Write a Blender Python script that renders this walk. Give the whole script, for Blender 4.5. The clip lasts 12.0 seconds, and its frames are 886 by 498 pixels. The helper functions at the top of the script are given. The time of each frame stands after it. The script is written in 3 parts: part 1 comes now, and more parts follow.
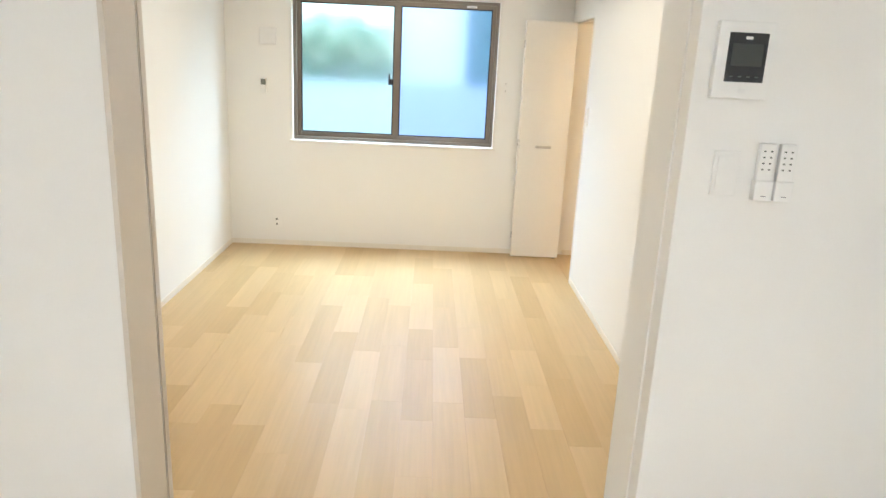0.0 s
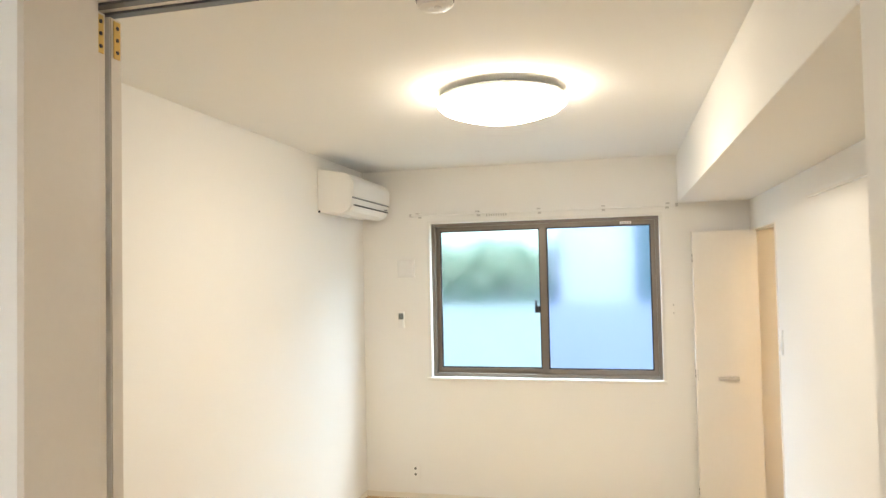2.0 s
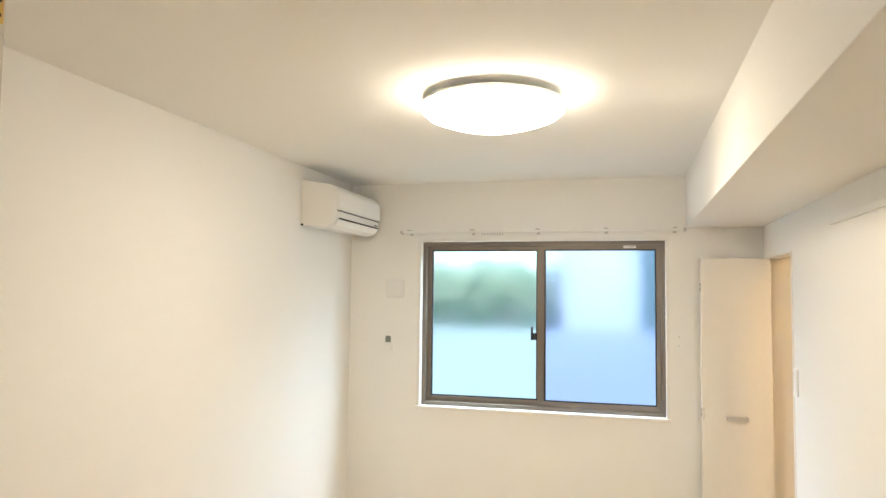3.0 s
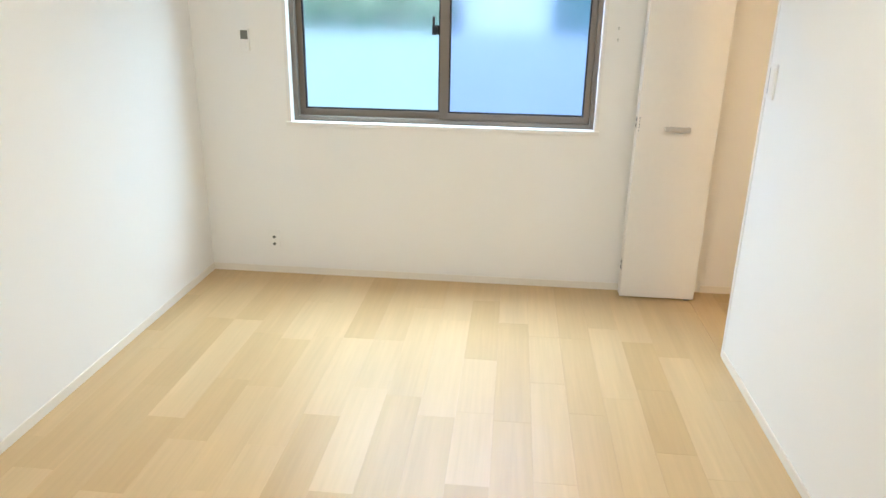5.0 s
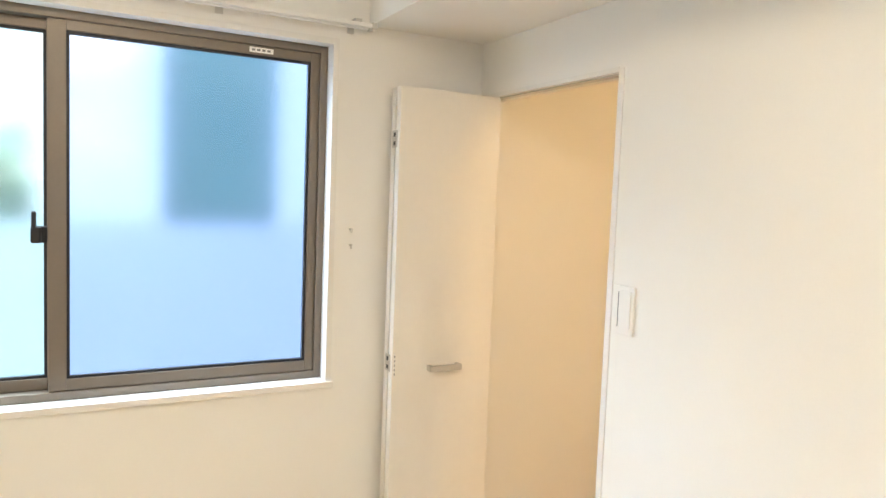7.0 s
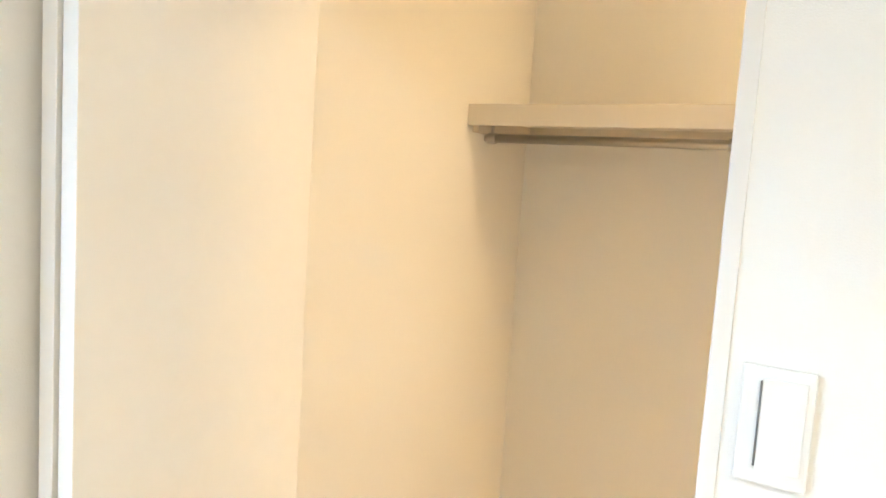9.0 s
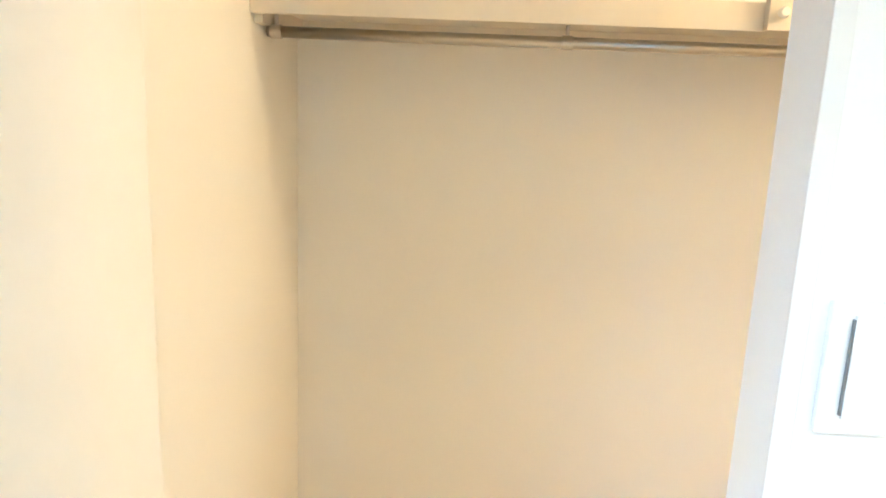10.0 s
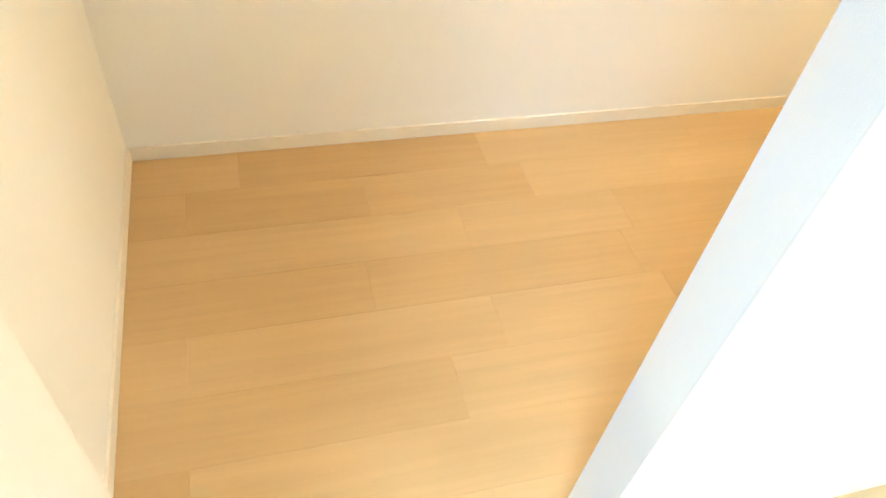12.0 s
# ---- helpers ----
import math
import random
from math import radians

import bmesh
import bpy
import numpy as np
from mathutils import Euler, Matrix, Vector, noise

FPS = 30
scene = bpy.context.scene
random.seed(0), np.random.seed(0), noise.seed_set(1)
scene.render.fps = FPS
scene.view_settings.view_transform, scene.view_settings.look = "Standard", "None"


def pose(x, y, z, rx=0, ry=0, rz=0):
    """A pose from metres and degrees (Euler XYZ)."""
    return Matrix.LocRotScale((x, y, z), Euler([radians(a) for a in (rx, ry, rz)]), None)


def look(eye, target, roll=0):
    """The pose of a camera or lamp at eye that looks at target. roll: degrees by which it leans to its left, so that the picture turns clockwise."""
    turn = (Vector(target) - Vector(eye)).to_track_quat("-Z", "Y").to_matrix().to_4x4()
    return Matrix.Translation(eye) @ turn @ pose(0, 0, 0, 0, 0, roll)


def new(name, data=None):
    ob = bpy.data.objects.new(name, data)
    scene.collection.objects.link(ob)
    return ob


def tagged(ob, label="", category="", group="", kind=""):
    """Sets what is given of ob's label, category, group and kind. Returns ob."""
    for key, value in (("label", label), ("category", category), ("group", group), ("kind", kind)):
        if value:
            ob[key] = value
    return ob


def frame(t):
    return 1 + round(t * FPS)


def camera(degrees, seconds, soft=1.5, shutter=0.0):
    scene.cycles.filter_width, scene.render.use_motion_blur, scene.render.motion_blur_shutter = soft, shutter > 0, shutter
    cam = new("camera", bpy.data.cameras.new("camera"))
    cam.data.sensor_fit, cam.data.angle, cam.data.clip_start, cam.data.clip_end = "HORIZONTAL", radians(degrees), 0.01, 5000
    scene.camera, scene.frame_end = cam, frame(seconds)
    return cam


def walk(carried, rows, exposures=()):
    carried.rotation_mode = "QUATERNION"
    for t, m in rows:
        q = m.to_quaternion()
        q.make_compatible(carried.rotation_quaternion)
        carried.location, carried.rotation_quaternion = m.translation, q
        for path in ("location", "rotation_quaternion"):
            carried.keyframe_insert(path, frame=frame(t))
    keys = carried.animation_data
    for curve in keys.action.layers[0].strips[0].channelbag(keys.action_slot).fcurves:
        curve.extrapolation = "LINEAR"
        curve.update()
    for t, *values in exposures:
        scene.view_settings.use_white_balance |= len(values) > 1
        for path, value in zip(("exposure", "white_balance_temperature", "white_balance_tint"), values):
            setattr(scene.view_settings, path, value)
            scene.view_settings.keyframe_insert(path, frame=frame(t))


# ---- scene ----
cam = camera(65.0, 12.0)
PATH = [
    (0, (1.704, -5.935, 1.641), (1.753, -4.007, 1.113), 2.7),
    (0.5, (1.753, -5.685, 1.676), (1.633, -3.831, 0.934), 0.5),
    (1, (1.903, -5.541, 1.631), (1.511, -3.645, 1.13), 1.3),
    (1.5, (1.959, -5.368, 1.684), (1.43, -3.448, 1.495), -0.5),
    (2, (1.942, -5.156, 1.719), (1.455, -3.217, 1.787), -1.2),
    (2.5, (1.92, -4.987, 1.739), (1.351, -3.08, 1.937), -0.5),
    (3, (1.976, -4.829, 1.727), (1.468, -2.899, 1.853), 0.7),
    (3.5, (1.954, -4.665, 1.701), (1.607, -2.699, 1.574), 2.3),
    (3.7, (1.948, -4.579, 1.688), (1.644, -2.615, 1.46), 2.1),
    (5.3, (1.728, -3.645, 1.54), (1.628, -1.767, 0.86), 0.8),
    (5.5, (1.683, -3.5, 1.537), (1.756, -1.613, 0.879), -0.9),
    (6, (1.548, -3.144, 1.553), (1.977, -1.219, 1.223), 0.7),
    (6.5, (1.481, -2.73, 1.573), (2.123, -0.844, 1.398), 2.7),
    (7, (1.432, -2.329, 1.585), (2.379, -0.574, 1.439), 2.2),
    (7.5, (1.492, -1.922, 1.547), (2.687, -0.327, 1.376), 3.3),
    (7.7, (1.531, -1.769, 1.548), (2.764, -0.201, 1.396), 3.8),
    (9.3, (2.018, -0.715, 1.542), (3.856, 0.036, 1.306), 2.5),
    (9.5, (2.045, -0.606, 1.543), (3.944, -0.04, 1.269), 1.6),
    (10, (2.149, -0.442, 1.528), (4.106, -0.377, 1.123), 2.4),
    (10.2, (2.209, -0.397, 1.511), (4.154, -0.439, 1.044), 2.4),
    (10.5, (2.315, -0.328, 1.443), (4.14, -0.551, 0.655), 2.6),
    (11, (2.408, -0.293, 1.359), (4.059, -0.673, 0.296), 4.5),
    (11.5, (2.443, -0.273, 1.321), (3.925, -0.692, 0.045), 5.0),
    (12, (2.494, -0.3, 1.266), (3.773, -0.779, -0.194), 8.2),
]
walk(cam, [(t, look(eye, target, roll)) for t, eye, target, roll in PATH],
     exposures=[(0, 1.65, 6150, 10), (1.5, 1.62, 6500, 11), (2.5, 1.5, 6600, 12), (3.5, 1.48, 6500, 11), (5.5, 1.43, 5850, 9), (7.5, 1.62, 6800, 12), (9.5, 2.0, 5800, 7), (10.5, 2.15, 5600, 3), (12, 2.3, 5500, 1)])

# ---- sky, sun ----
LAMP = 11.5
world = bpy.data.worlds.new("sky")
scene.world = world
world.use_nodes = True
wn = world.node_tree.nodes
sky = wn.new("ShaderNodeTexSky")
sky.sky_type, sky.sun_disc = "NISHITA", False
sky.sun_elevation, sky.sun_rotation = radians(50), radians(200)
world.node_tree.links.new(sky.outputs[0], wn["Background"].inputs[0])
wn["Background"].inputs[1].default_value = 0.15
sun = new("sun", bpy.data.lights.new("sun", "SUN"))
sun.data.energy, sun.data.angle, sun.data.color = 1.0, radians(12), (1.0, 0.95, 0.88)
sun.matrix_world = look((3, -8, 12), (1, 2, 0))

# daylight of the open sky above the window
day = new("window_daylight", bpy.data.lights.new("window_daylight", "AREA"))
day.data.shape, day.data.size, day.data.size_y = "RECTANGLE", 4.0, 1.2
day.data.energy, day.data.color = 112.0, (0.72, 0.87, 1.0)
day.matrix_world = look((1.39, 0.8, 2.85), (1.39, -1.1, 0.2))

# ---- materials ----
def material(name, colour, rough=0.6, metal=0.0, grain=0.0, scale=40.0, bump=0.0, bump_scale=300.0, coat=0.0, stain=0.03):
    """Paint, plastic or metal with two scales of tone and a fine relief."""
    m = bpy.data.materials.new(name)
    m.use_nodes = True
    n, l = m.node_tree.nodes, m.node_tree.links
    b = n["Principled BSDF"]
    b.inputs["Roughness"].default_value, b.inputs["Metallic"].default_value = rough, metal
    b.inputs["Coat Weight"].default_value = coat
    co = n.new("ShaderNodeTexCoord")
    big, fine = n.new("ShaderNodeTexNoise"), n.new("ShaderNodeTexNoise")
    big.inputs["Scale"].default_value, fine.inputs["Scale"].default_value = 1.7, scale
    big.inputs["Detail"].default_value = fine.inputs["Detail"].default_value = 4
    for t in (big, fine):
        l.new(co.outputs["Object"], t.inputs["Vector"])
    add = n.new("ShaderNodeMath")
    add.operation = "MULTIPLY_ADD"
    l.new(big.outputs["Fac"], add.inputs[0])
    add.inputs[1].default_value = 2 * stain
    add.inputs[2].default_value = 1 - stain - grain
    add2 = n.new("ShaderNodeMath")
    add2.operation = "MULTIPLY_ADD"
    l.new(fine.outputs["Fac"], add2.inputs[0])
    add2.inputs[1].default_value = 2 * grain
    l.new(add.outputs[0], add2.inputs[2])
    mul = n.new("ShaderNodeVectorMath")
    mul.operation = "SCALE"
    mul.inputs[0].default_value = colour
    l.new(add2.outputs[0], mul.inputs["Scale"])
    l.new(mul.outputs[0], b.inputs["Base Color"])
    if bump:
        t, bp = n.new("ShaderNodeTexNoise"), n.new("ShaderNodeBump")
        t.inputs["Scale"].default_value, t.inputs["Detail"].default_value = bump_scale, 3
        bp.inputs["Strength"].default_value, bp.inputs["Distance"].default_value = bump, 0.002
        l.new(co.outputs["Object"], t.inputs["Vector"])
        l.new(t.outputs["Fac"], bp.inputs["Height"])
        l.new(bp.outputs[0], b.inputs["Normal"])
    return m


def wood_floor():
    """Pale oak boards with a satin lacquer: each board has its own tone, and grain along y."""
    m = bpy.data.materials.new("oak_floor")
    m.use_nodes = True
    n, l = m.node_tree.nodes, m.node_tree.links
    b = n["Principled BSDF"]
    co, info = n.new("ShaderNodeTexCoord"), n.new("ShaderNodeObjectInfo")
    shift = n.new("ShaderNodeVectorMath")
    shift.operation = "MULTIPLY_ADD"
    shift.inputs[1].default_value = (37.0, 91.0, 53.0)
    rnd = n.new("ShaderNodeCombineXYZ")
    for k in range(3):
        l.new(info.outputs["Random"], rnd.inputs[k])
    l.new(rnd.outputs[0], shift.inputs[0])
    l.new(co.outputs["Object"], shift.inputs[2])
    mp = n.new("ShaderNodeMapping")
    mp.inputs["Scale"].default_value = (60, 2.2, 60)
    l.new(shift.outputs[0], mp.inputs["Vector"])
    g = n.new("ShaderNodeTexNoise")
    g.inputs["Scale"].default_value, g.inputs["Detail"].default_value, g.inputs["Roughness"].default_value = 1.0, 6, 0.6
    l.new(mp.outputs[0], g.inputs["Vector"])
    mp2 = n.new("ShaderNodeMapping")
    mp2.inputs["Scale"].default_value = (9, 0.9, 9)
    l.new(shift.outputs[0], mp2.inputs["Vector"])
    g2 = n.new("ShaderNodeTexNoise")
    g2.inputs["Scale"].default_value, g2.inputs["Detail"].default_value = 1.0, 3
    l.new(mp2.outputs[0], g2.inputs["Vector"])
    tone = n.new("ShaderNodeValToRGB")
    tone.color_ramp.elements[0].color = (0.51, 0.342, 0.155, 1)
    tone.color_ramp.elements[1].color = (0.60, 0.425, 0.218, 1)
    l.new(info.outputs["Random"], tone.inputs["Fac"])
    s1 = n.new("ShaderNodeMath")
    s1.operation = "MULTIPLY_ADD"
    s1.inputs[1].default_value, s1.inputs[2].default_value = 0.22, 0.89
    l.new(g.outputs["Fac"], s1.inputs[0])
    s2 = n.new("ShaderNodeMath")
    s2.operation = "MULTIPLY_ADD"
    s2.inputs[1].default_value, s2.inputs[2].default_value = 0.24, 0.88
    l.new(g2.outputs["Fac"], s2.inputs[0])
    s3 = n.new("ShaderNodeMath")
    s3.operation = "MULTIPLY"
    l.new(s1.outputs[0], s3.inputs[0]), l.new(s2.outputs[0], s3.inputs[1])
    mul = n.new("ShaderNodeVectorMath")
    mul.operation = "SCALE"
    l.new(tone.outputs[0], mul.inputs[0]), l.new(s3.outputs[0], mul.inputs["Scale"])
    l.new(mul.outputs[0], b.inputs["Base Color"])
    b.inputs["Roughness"].default_value = 0.42
    b.inputs["Coat Weight"].default_value, b.inputs["Coat Roughness"].default_value = 0.1, 0.4
    b.inputs["Specular IOR Level"].default_value = 0.5
    bp = n.new("ShaderNodeBump")
    bp.inputs["Strength"].default_value, bp.inputs["Distance"].default_value = 0.12, 0.0006
    l.new(g.outputs["Fac"], bp.inputs["Height"]), l.new(bp.outputs[0], b.inputs["Normal"])
    return m


def frosted_glass(name, tint):
    m = bpy.data.materials.new(name)
    m.use_nodes = True
    n, l = m.node_tree.nodes, m.node_tree.links
    b = n["Principled BSDF"]
    b.inputs["Base Color"].default_value = (*tint, 1)
    b.inputs["Transmission Weight"].default_value, b.inputs["IOR"].default_value = 1.0, 1.45
    b.inputs["Roughness"].default_value = 0.17
    co, t, bp = n.new("ShaderNodeTexCoord"), n.new("ShaderNodeTexNoise"), n.new("ShaderNodeBump")
    t.inputs["Scale"].default_value, t.inputs["Detail"].default_value = 160, 2
    bp.inputs["Strength"].default_value, bp.inputs["Distance"].default_value = 0.15, 0.001
    l.new(co.outputs["Object"], t.inputs["Vector"])
    l.new(t.outputs["Fac"], bp.inputs["Height"]), l.new(bp.outputs[0], b.inputs["Normal"])
    return m


def glowing(name, colour, strength):
    m = bpy.data.materials.new(name)
    m.use_nodes = True
    b = m.node_tree.nodes["Principled BSDF"]
    b.inputs["Base Color"].default_value = (0.9, 0.9, 0.88, 1)
    b.inputs["Emission Color"].default_value = (*colour, 1)
    b.inputs["Emission Strength"].default_value = strength
    return m


M_WALL = material("wallpaper", (0.85, 0.835, 0.80), 0.85, grain=0.012, scale=120, bump=0.25, bump_scale=420, stain=0.012)
M_CEIL = material("ceiling_paper", (0.85, 0.84, 0.81), 0.88, grain=0.012, scale=120, bump=0.25, bump_scale=420, stain=0.012)
M_TRIM = material("white_trim", (0.80, 0.78, 0.74), 0.45, grain=0.01, scale=60, bump=0.05)
M_BASE = material("cream_baseboard", (0.80, 0.75, 0.66), 0.45, grain=0.02, scale=60)
M_DOOR = material("door_laminate", (0.83, 0.80, 0.745), 0.42, grain=0.02, scale=35, bump=0.08, bump_scale=200)
M_JAMB = material("jamb_laminate", (0.66, 0.60, 0.52), 0.45, grain=0.02, scale=50)
M_FLOOR = wood_floor()
M_SUB = material("joint_brown", (0.48, 0.33, 0.175), 0.8)
M_BRONZE = material("bronze_aluminium", (0.20, 0.168, 0.135), 0.42, 0.4, grain=0.05, scale=90)
M_DARK = material("black_rubber", (0.012, 0.013, 0.018), 0.5)
M_GREY = material("grey_track", (0.12, 0.13, 0.15), 0.4, 0.5)
M_STEEL = material("brushed_steel", (0.55, 0.53, 0.50), 0.28, 1.0, grain=0.03)
M_SATIN = material("satin_handle", (0.56, 0.53, 0.49), 0.42, 0.35, grain=0.02)
M_BRASS = material("brass_plate", (0.62, 0.42, 0.14), 0.3, 1.0, grain=0.05)
M_PLASTIC = material("white_plastic", (0.84, 0.83, 0.80), 0.35, grain=0.006, coat=0.1)
M_SWITCH = material("switch_plastic", (0.80, 0.79, 0.77), 0.4, grain=0.006)
M_RAIL = material("rail_grey", (0.58, 0.56, 0.53), 0.4, grain=0.02)
M_LINE = material("grey_line", (0.22, 0.22, 0.22), 0.6)
M_SCREEN = material("black_screen", (0.012, 0.012, 0.013), 0.12)
M_LCD = material("grey_display", (0.05, 0.055, 0.05), 0.2)
M_LCDG = material("display_glass", (0.17, 0.18, 0.16), 0.25)
M_SHELF = material("shelf_laminate", (0.74, 0.68, 0.58), 0.5, grain=0.02)
M_GLASS = frosted_glass("frosted_glass", (0.70, 0.97, 1.0))
M_GLASS_BLUE = frosted_glass("blue_frosted_glass", (0.49, 0.67, 0.98))
M_LAMP = glowing("lamp_diffuser", (1.0, 0.89, 0.72), LAMP)
# cool emission for the unseen fill light added in the kitchen
M_KFILL = glowing("kitchen_fill_diffuser", (0.86, 0.93, 1.0), LAMP * 2.4)
M_CLAMP = glowing("closet_lamp_diffuser", (1.0, 0.68, 0.34), LAMP * 3.1)
M_EARTH = material("ground_concrete", (0.2, 0.2, 0.2), 0.9, grain=0.08, scale=20)
M_FENCE = material("pale_render_wall", (0.50, 0.54, 0.57), 0.85, grain=0.03, stain=0.06)
M_POST = material("white_render", (0.72, 0.73, 0.73), 0.8, grain=0.02)
M_BLUE = material("blue_grey_cladding", (0.13, 0.25, 0.22), 0.7, grain=0.04, stain=0.1)
M_LEAF = material("leaf", (0.014, 0.17, 0.08), 0.6, grain=0.25, scale=9)
M_TWIG = material("twig", (0.10, 0.07, 0.05), 0.9)


# ---- building helpers ----
def box(bm, x0, x1, y0, y1, z0, z1, bevel=0.0):
    vs = bmesh.ops.create_cube(bm, size=1, matrix=Matrix.LocRotScale(((x0 + x1) / 2, (y0 + y1) / 2, (z0 + z1) / 2), None, (x1 - x0, y1 - y0, z1 - z0)))["verts"]
    if bevel:
        es = list({e for v in vs for e in v.link_edges})
        bmesh.ops.bevel(bm, geom=es, offset=bevel, segments=2, affect="EDGES", profile=0.6)


def boxes(*rows, bevel=0.0):
    bm = bmesh.new()
    for r in rows:
        box(bm, *r, bevel=bevel)
    return bm


def rod(bm, a, b, r, r2=None, seg=16):
    a, b = Vector(a), Vector(b)
    q = (b - a).to_track_quat("Z", "Y").to_matrix().to_4x4()
    bmesh.ops.create_cone(bm, cap_ends=True, segments=seg, radius1=r, radius2=r if r2 is None else r2, depth=(b - a).length, matrix=Matrix.Translation((a + b) / 2) @ q)


def lathe(bm, cx, cy, rows, seg=48):
    """A turned shape about the upright axis at cx, cy: rows of radius, height."""
    rings = []
    for r, z in rows:
        if r < 1e-5:
            rings.append([bm.verts.new((cx, cy, z))])
        else:
            rings.append([bm.verts.new((cx + r * math.cos(2 * math.pi * k / seg), cy + r * math.sin(2 * math.pi * k / seg), z)) for k in range(seg)])
    for a, b in zip(rings, rings[1:]):
        for k in range(seg):
            k2 = (k + 1) % seg
            if len(a) == 1:
                bm.faces.new((a[0], b[k], b[k2]))
            elif len(b) == 1:
                bm.faces.new((a[k2], a[k], b[0]))
            else:
                bm.faces.new((a[k2], a[k], b[k], b[k2]))
    bmesh.ops.recalc_face_normals(bm, faces=bm.faces)


def prism(bm, profile, y0, y1):
    """A profile in x, z drawn out along y."""
    a = [bm.verts.new((x, y0, z)) for x, z in profile]
    b = [bm.verts.new((x, y1, z)) for x, z in profile]
    bm.faces.new(a), bm.faces.new(list(reversed(b)))
    for k in range(len(a)):
        k2 = (k + 1) % len(a)
        bm.faces.new((a[k], a[k2], b[k2], b[k]))
    bmesh.ops.recalc_face_normals(bm, faces=bm.faces)


def mesh_of(bm, name, mat, base, smooth=False):
    bmesh.ops.translate(bm, verts=bm.verts, vec=-Vector(base))
    me = bpy.data.meshes.new(name)
    bm.to_mesh(me)
    bm.free()
    me.materials.append(mat)
    if smooth:
        me.polygons.foreach_set("use_smooth", [True] * len(me.polygons))
    return me


def thing(name, base, label, category, group="", kind=""):
    e = new(name)
    e.location = base
    e.empty_display_size = 0.05
    return tagged(e, label, category, group, kind)


def part(name, bm, mat, parent, label="", smooth=False):
    """One mesh under a thing or under a part, given in world coordinates."""
    base = Vector(parent.location) + (Vector(parent.parent.location) if parent.parent else Vector())
    ob = new(name, mesh_of(bm, name, mat, base, smooth))
    ob.parent = parent
    return tagged(ob, label)


def single(name, bm, mat, base, label, category, kind="", group="", smooth=False):
    ob = new(name, mesh_of(bm, name, mat, base, smooth))
    ob.location = base
    return tagged(ob, label, category, group, kind)


# ---- structure ----
W, H = 2.832, 2.52           # room width, ceiling height
PN, PF = -4.095, -3.80       # faces of the partition towards the kitchen and the room
JL, JR = 0.872, 2.375         # the partition's opening
KH = 2.318                  # kitchen ceiling and head of the opening
KB, KR = -7.6, 3.20         # kitchen's back and side wall
OY, OZ = -0.767, 1.978      # closet opening
CX, CY0, CY1, CH = 4.05, -2.4, 0.03, 2.42
WX0, WX1, WZ0, WZ1 = 0.542, 2.232, 0.922, 2.097

single("wall_north", boxes((-0.15, WX0, 0, 0.15, 0, H), (WX1, W, 0, 0.15, 0, H), (WX0, WX1, 0, 0.15, 0, WZ0), (WX0, WX1, 0, 0.15, WZ1, H)),
       M_WALL, (0, 0, 0), "white wallpapered wall with a window opening", "wall", "structure")
single("wall_west", boxes((-0.15, 0, KB, 0, 0, H)), M_WALL, (0, 0, 0), "long plain white wallpapered wall", "wall", "structure")
single("wall_east", boxes((W, W + 0.085, PF, OY, 0, H), (W, W + 0.085, OY, 0, OZ, H), (W, W + 0.085, 0, CY1, OZ, H)),
       M_WALL, (W, 0, 0), "white wallpapered wall with a closet opening", "wall", "structure")
single("partition_wall_left", boxes((0, JL, PN, -3.915, 0, KH)), M_WALL, (0, PN, 0), "white wall end beside the sliding doors", "wall", "structure")
single("partition_wall_right", boxes((JR, KR, PN, PF, 0, KH), bevel=0.004), M_WALL, (JR, PN, 0), "white partition wall carrying intercom and remotes", "wall", "structure")
single("partition_header", boxes((0, W + 0.085, PN, PF, KH, H)), M_CEIL, (0, PN, KH), "white header over the sliding doors", "wall", "structure")
single("ceiling_room", boxes((-0.15, KR, PN, 0.15, H, H + 0.15)), M_CEIL, (0, 0, H), "plain white papered ceiling", "ceiling", "structure")
single("ceiling_kitchen", boxes((-0.15, KR + 0.1, KB, PN, KH, H + 0.15)), M_CEIL, (0, 0, KH), "plain white lower kitchen ceiling", "ceiling", "structure")
single("wall_kitchen_east", boxes((KR, KR + 0.1, KB, PF, 0, KH)), M_WALL, (KR, 0, 0), "plain white kitchen side wall", "wall", "structure")
single("wall_kitchen_south", boxes((-0.15, KR + 0.1, KB - 0.1, KB, 0, H)), M_WALL, (0, KB, 0), "plain white kitchen end wall", "wall", "structure")
single("ceiling_beam", boxes((2.362, W, PF, 0, 2.176, H), bevel=0.003), M_WALL, (2.372, 0, 2.172), "white boxed beam under the ceiling", "beam", "structure")
single("closet_wall_north", boxes((W, CX + 0.1, CY1, CY1 + 0.1, 0, H)), M_WALL, (W, CY1, 0), "white closet side wall", "wall", "structure")
single("closet_wall_east", boxes((CX, CX + 0.1, CY0 - 0.1, CY1, 0, H)), M_WALL, (CX, 0, 0), "white closet back wall", "wall", "structure")
single("closet_wall_south", boxes((W + 0.085, CX, CY0 - 0.1, CY0, 0, H)), M_WALL, (W, CY0, 0), "white closet side wall", "wall", "structure")
single("ceiling_closet", boxes((W + 0.085, CX, CY0, CY1, CH, H)), M_CEIL, (W, 0, CH), "plain white closet ceiling", "ceiling", "structure")
floor = single("floor", boxes((-0.15, CX + 0.1, KB - 0.1, CY1 + 0.1, -0.15, -0.012)), M_SUB, (0, 0, -0.012), "pale oak strip flooring with satin lacquer", "floor", "structure")


def baseboard(*rows):
    for r in rows:
        single("baseboard", boxes(r, bevel=0.0015), M_BASE, (r[0], r[2], 0), "slim cream baseboard along the wall", "baseboard", "structure")


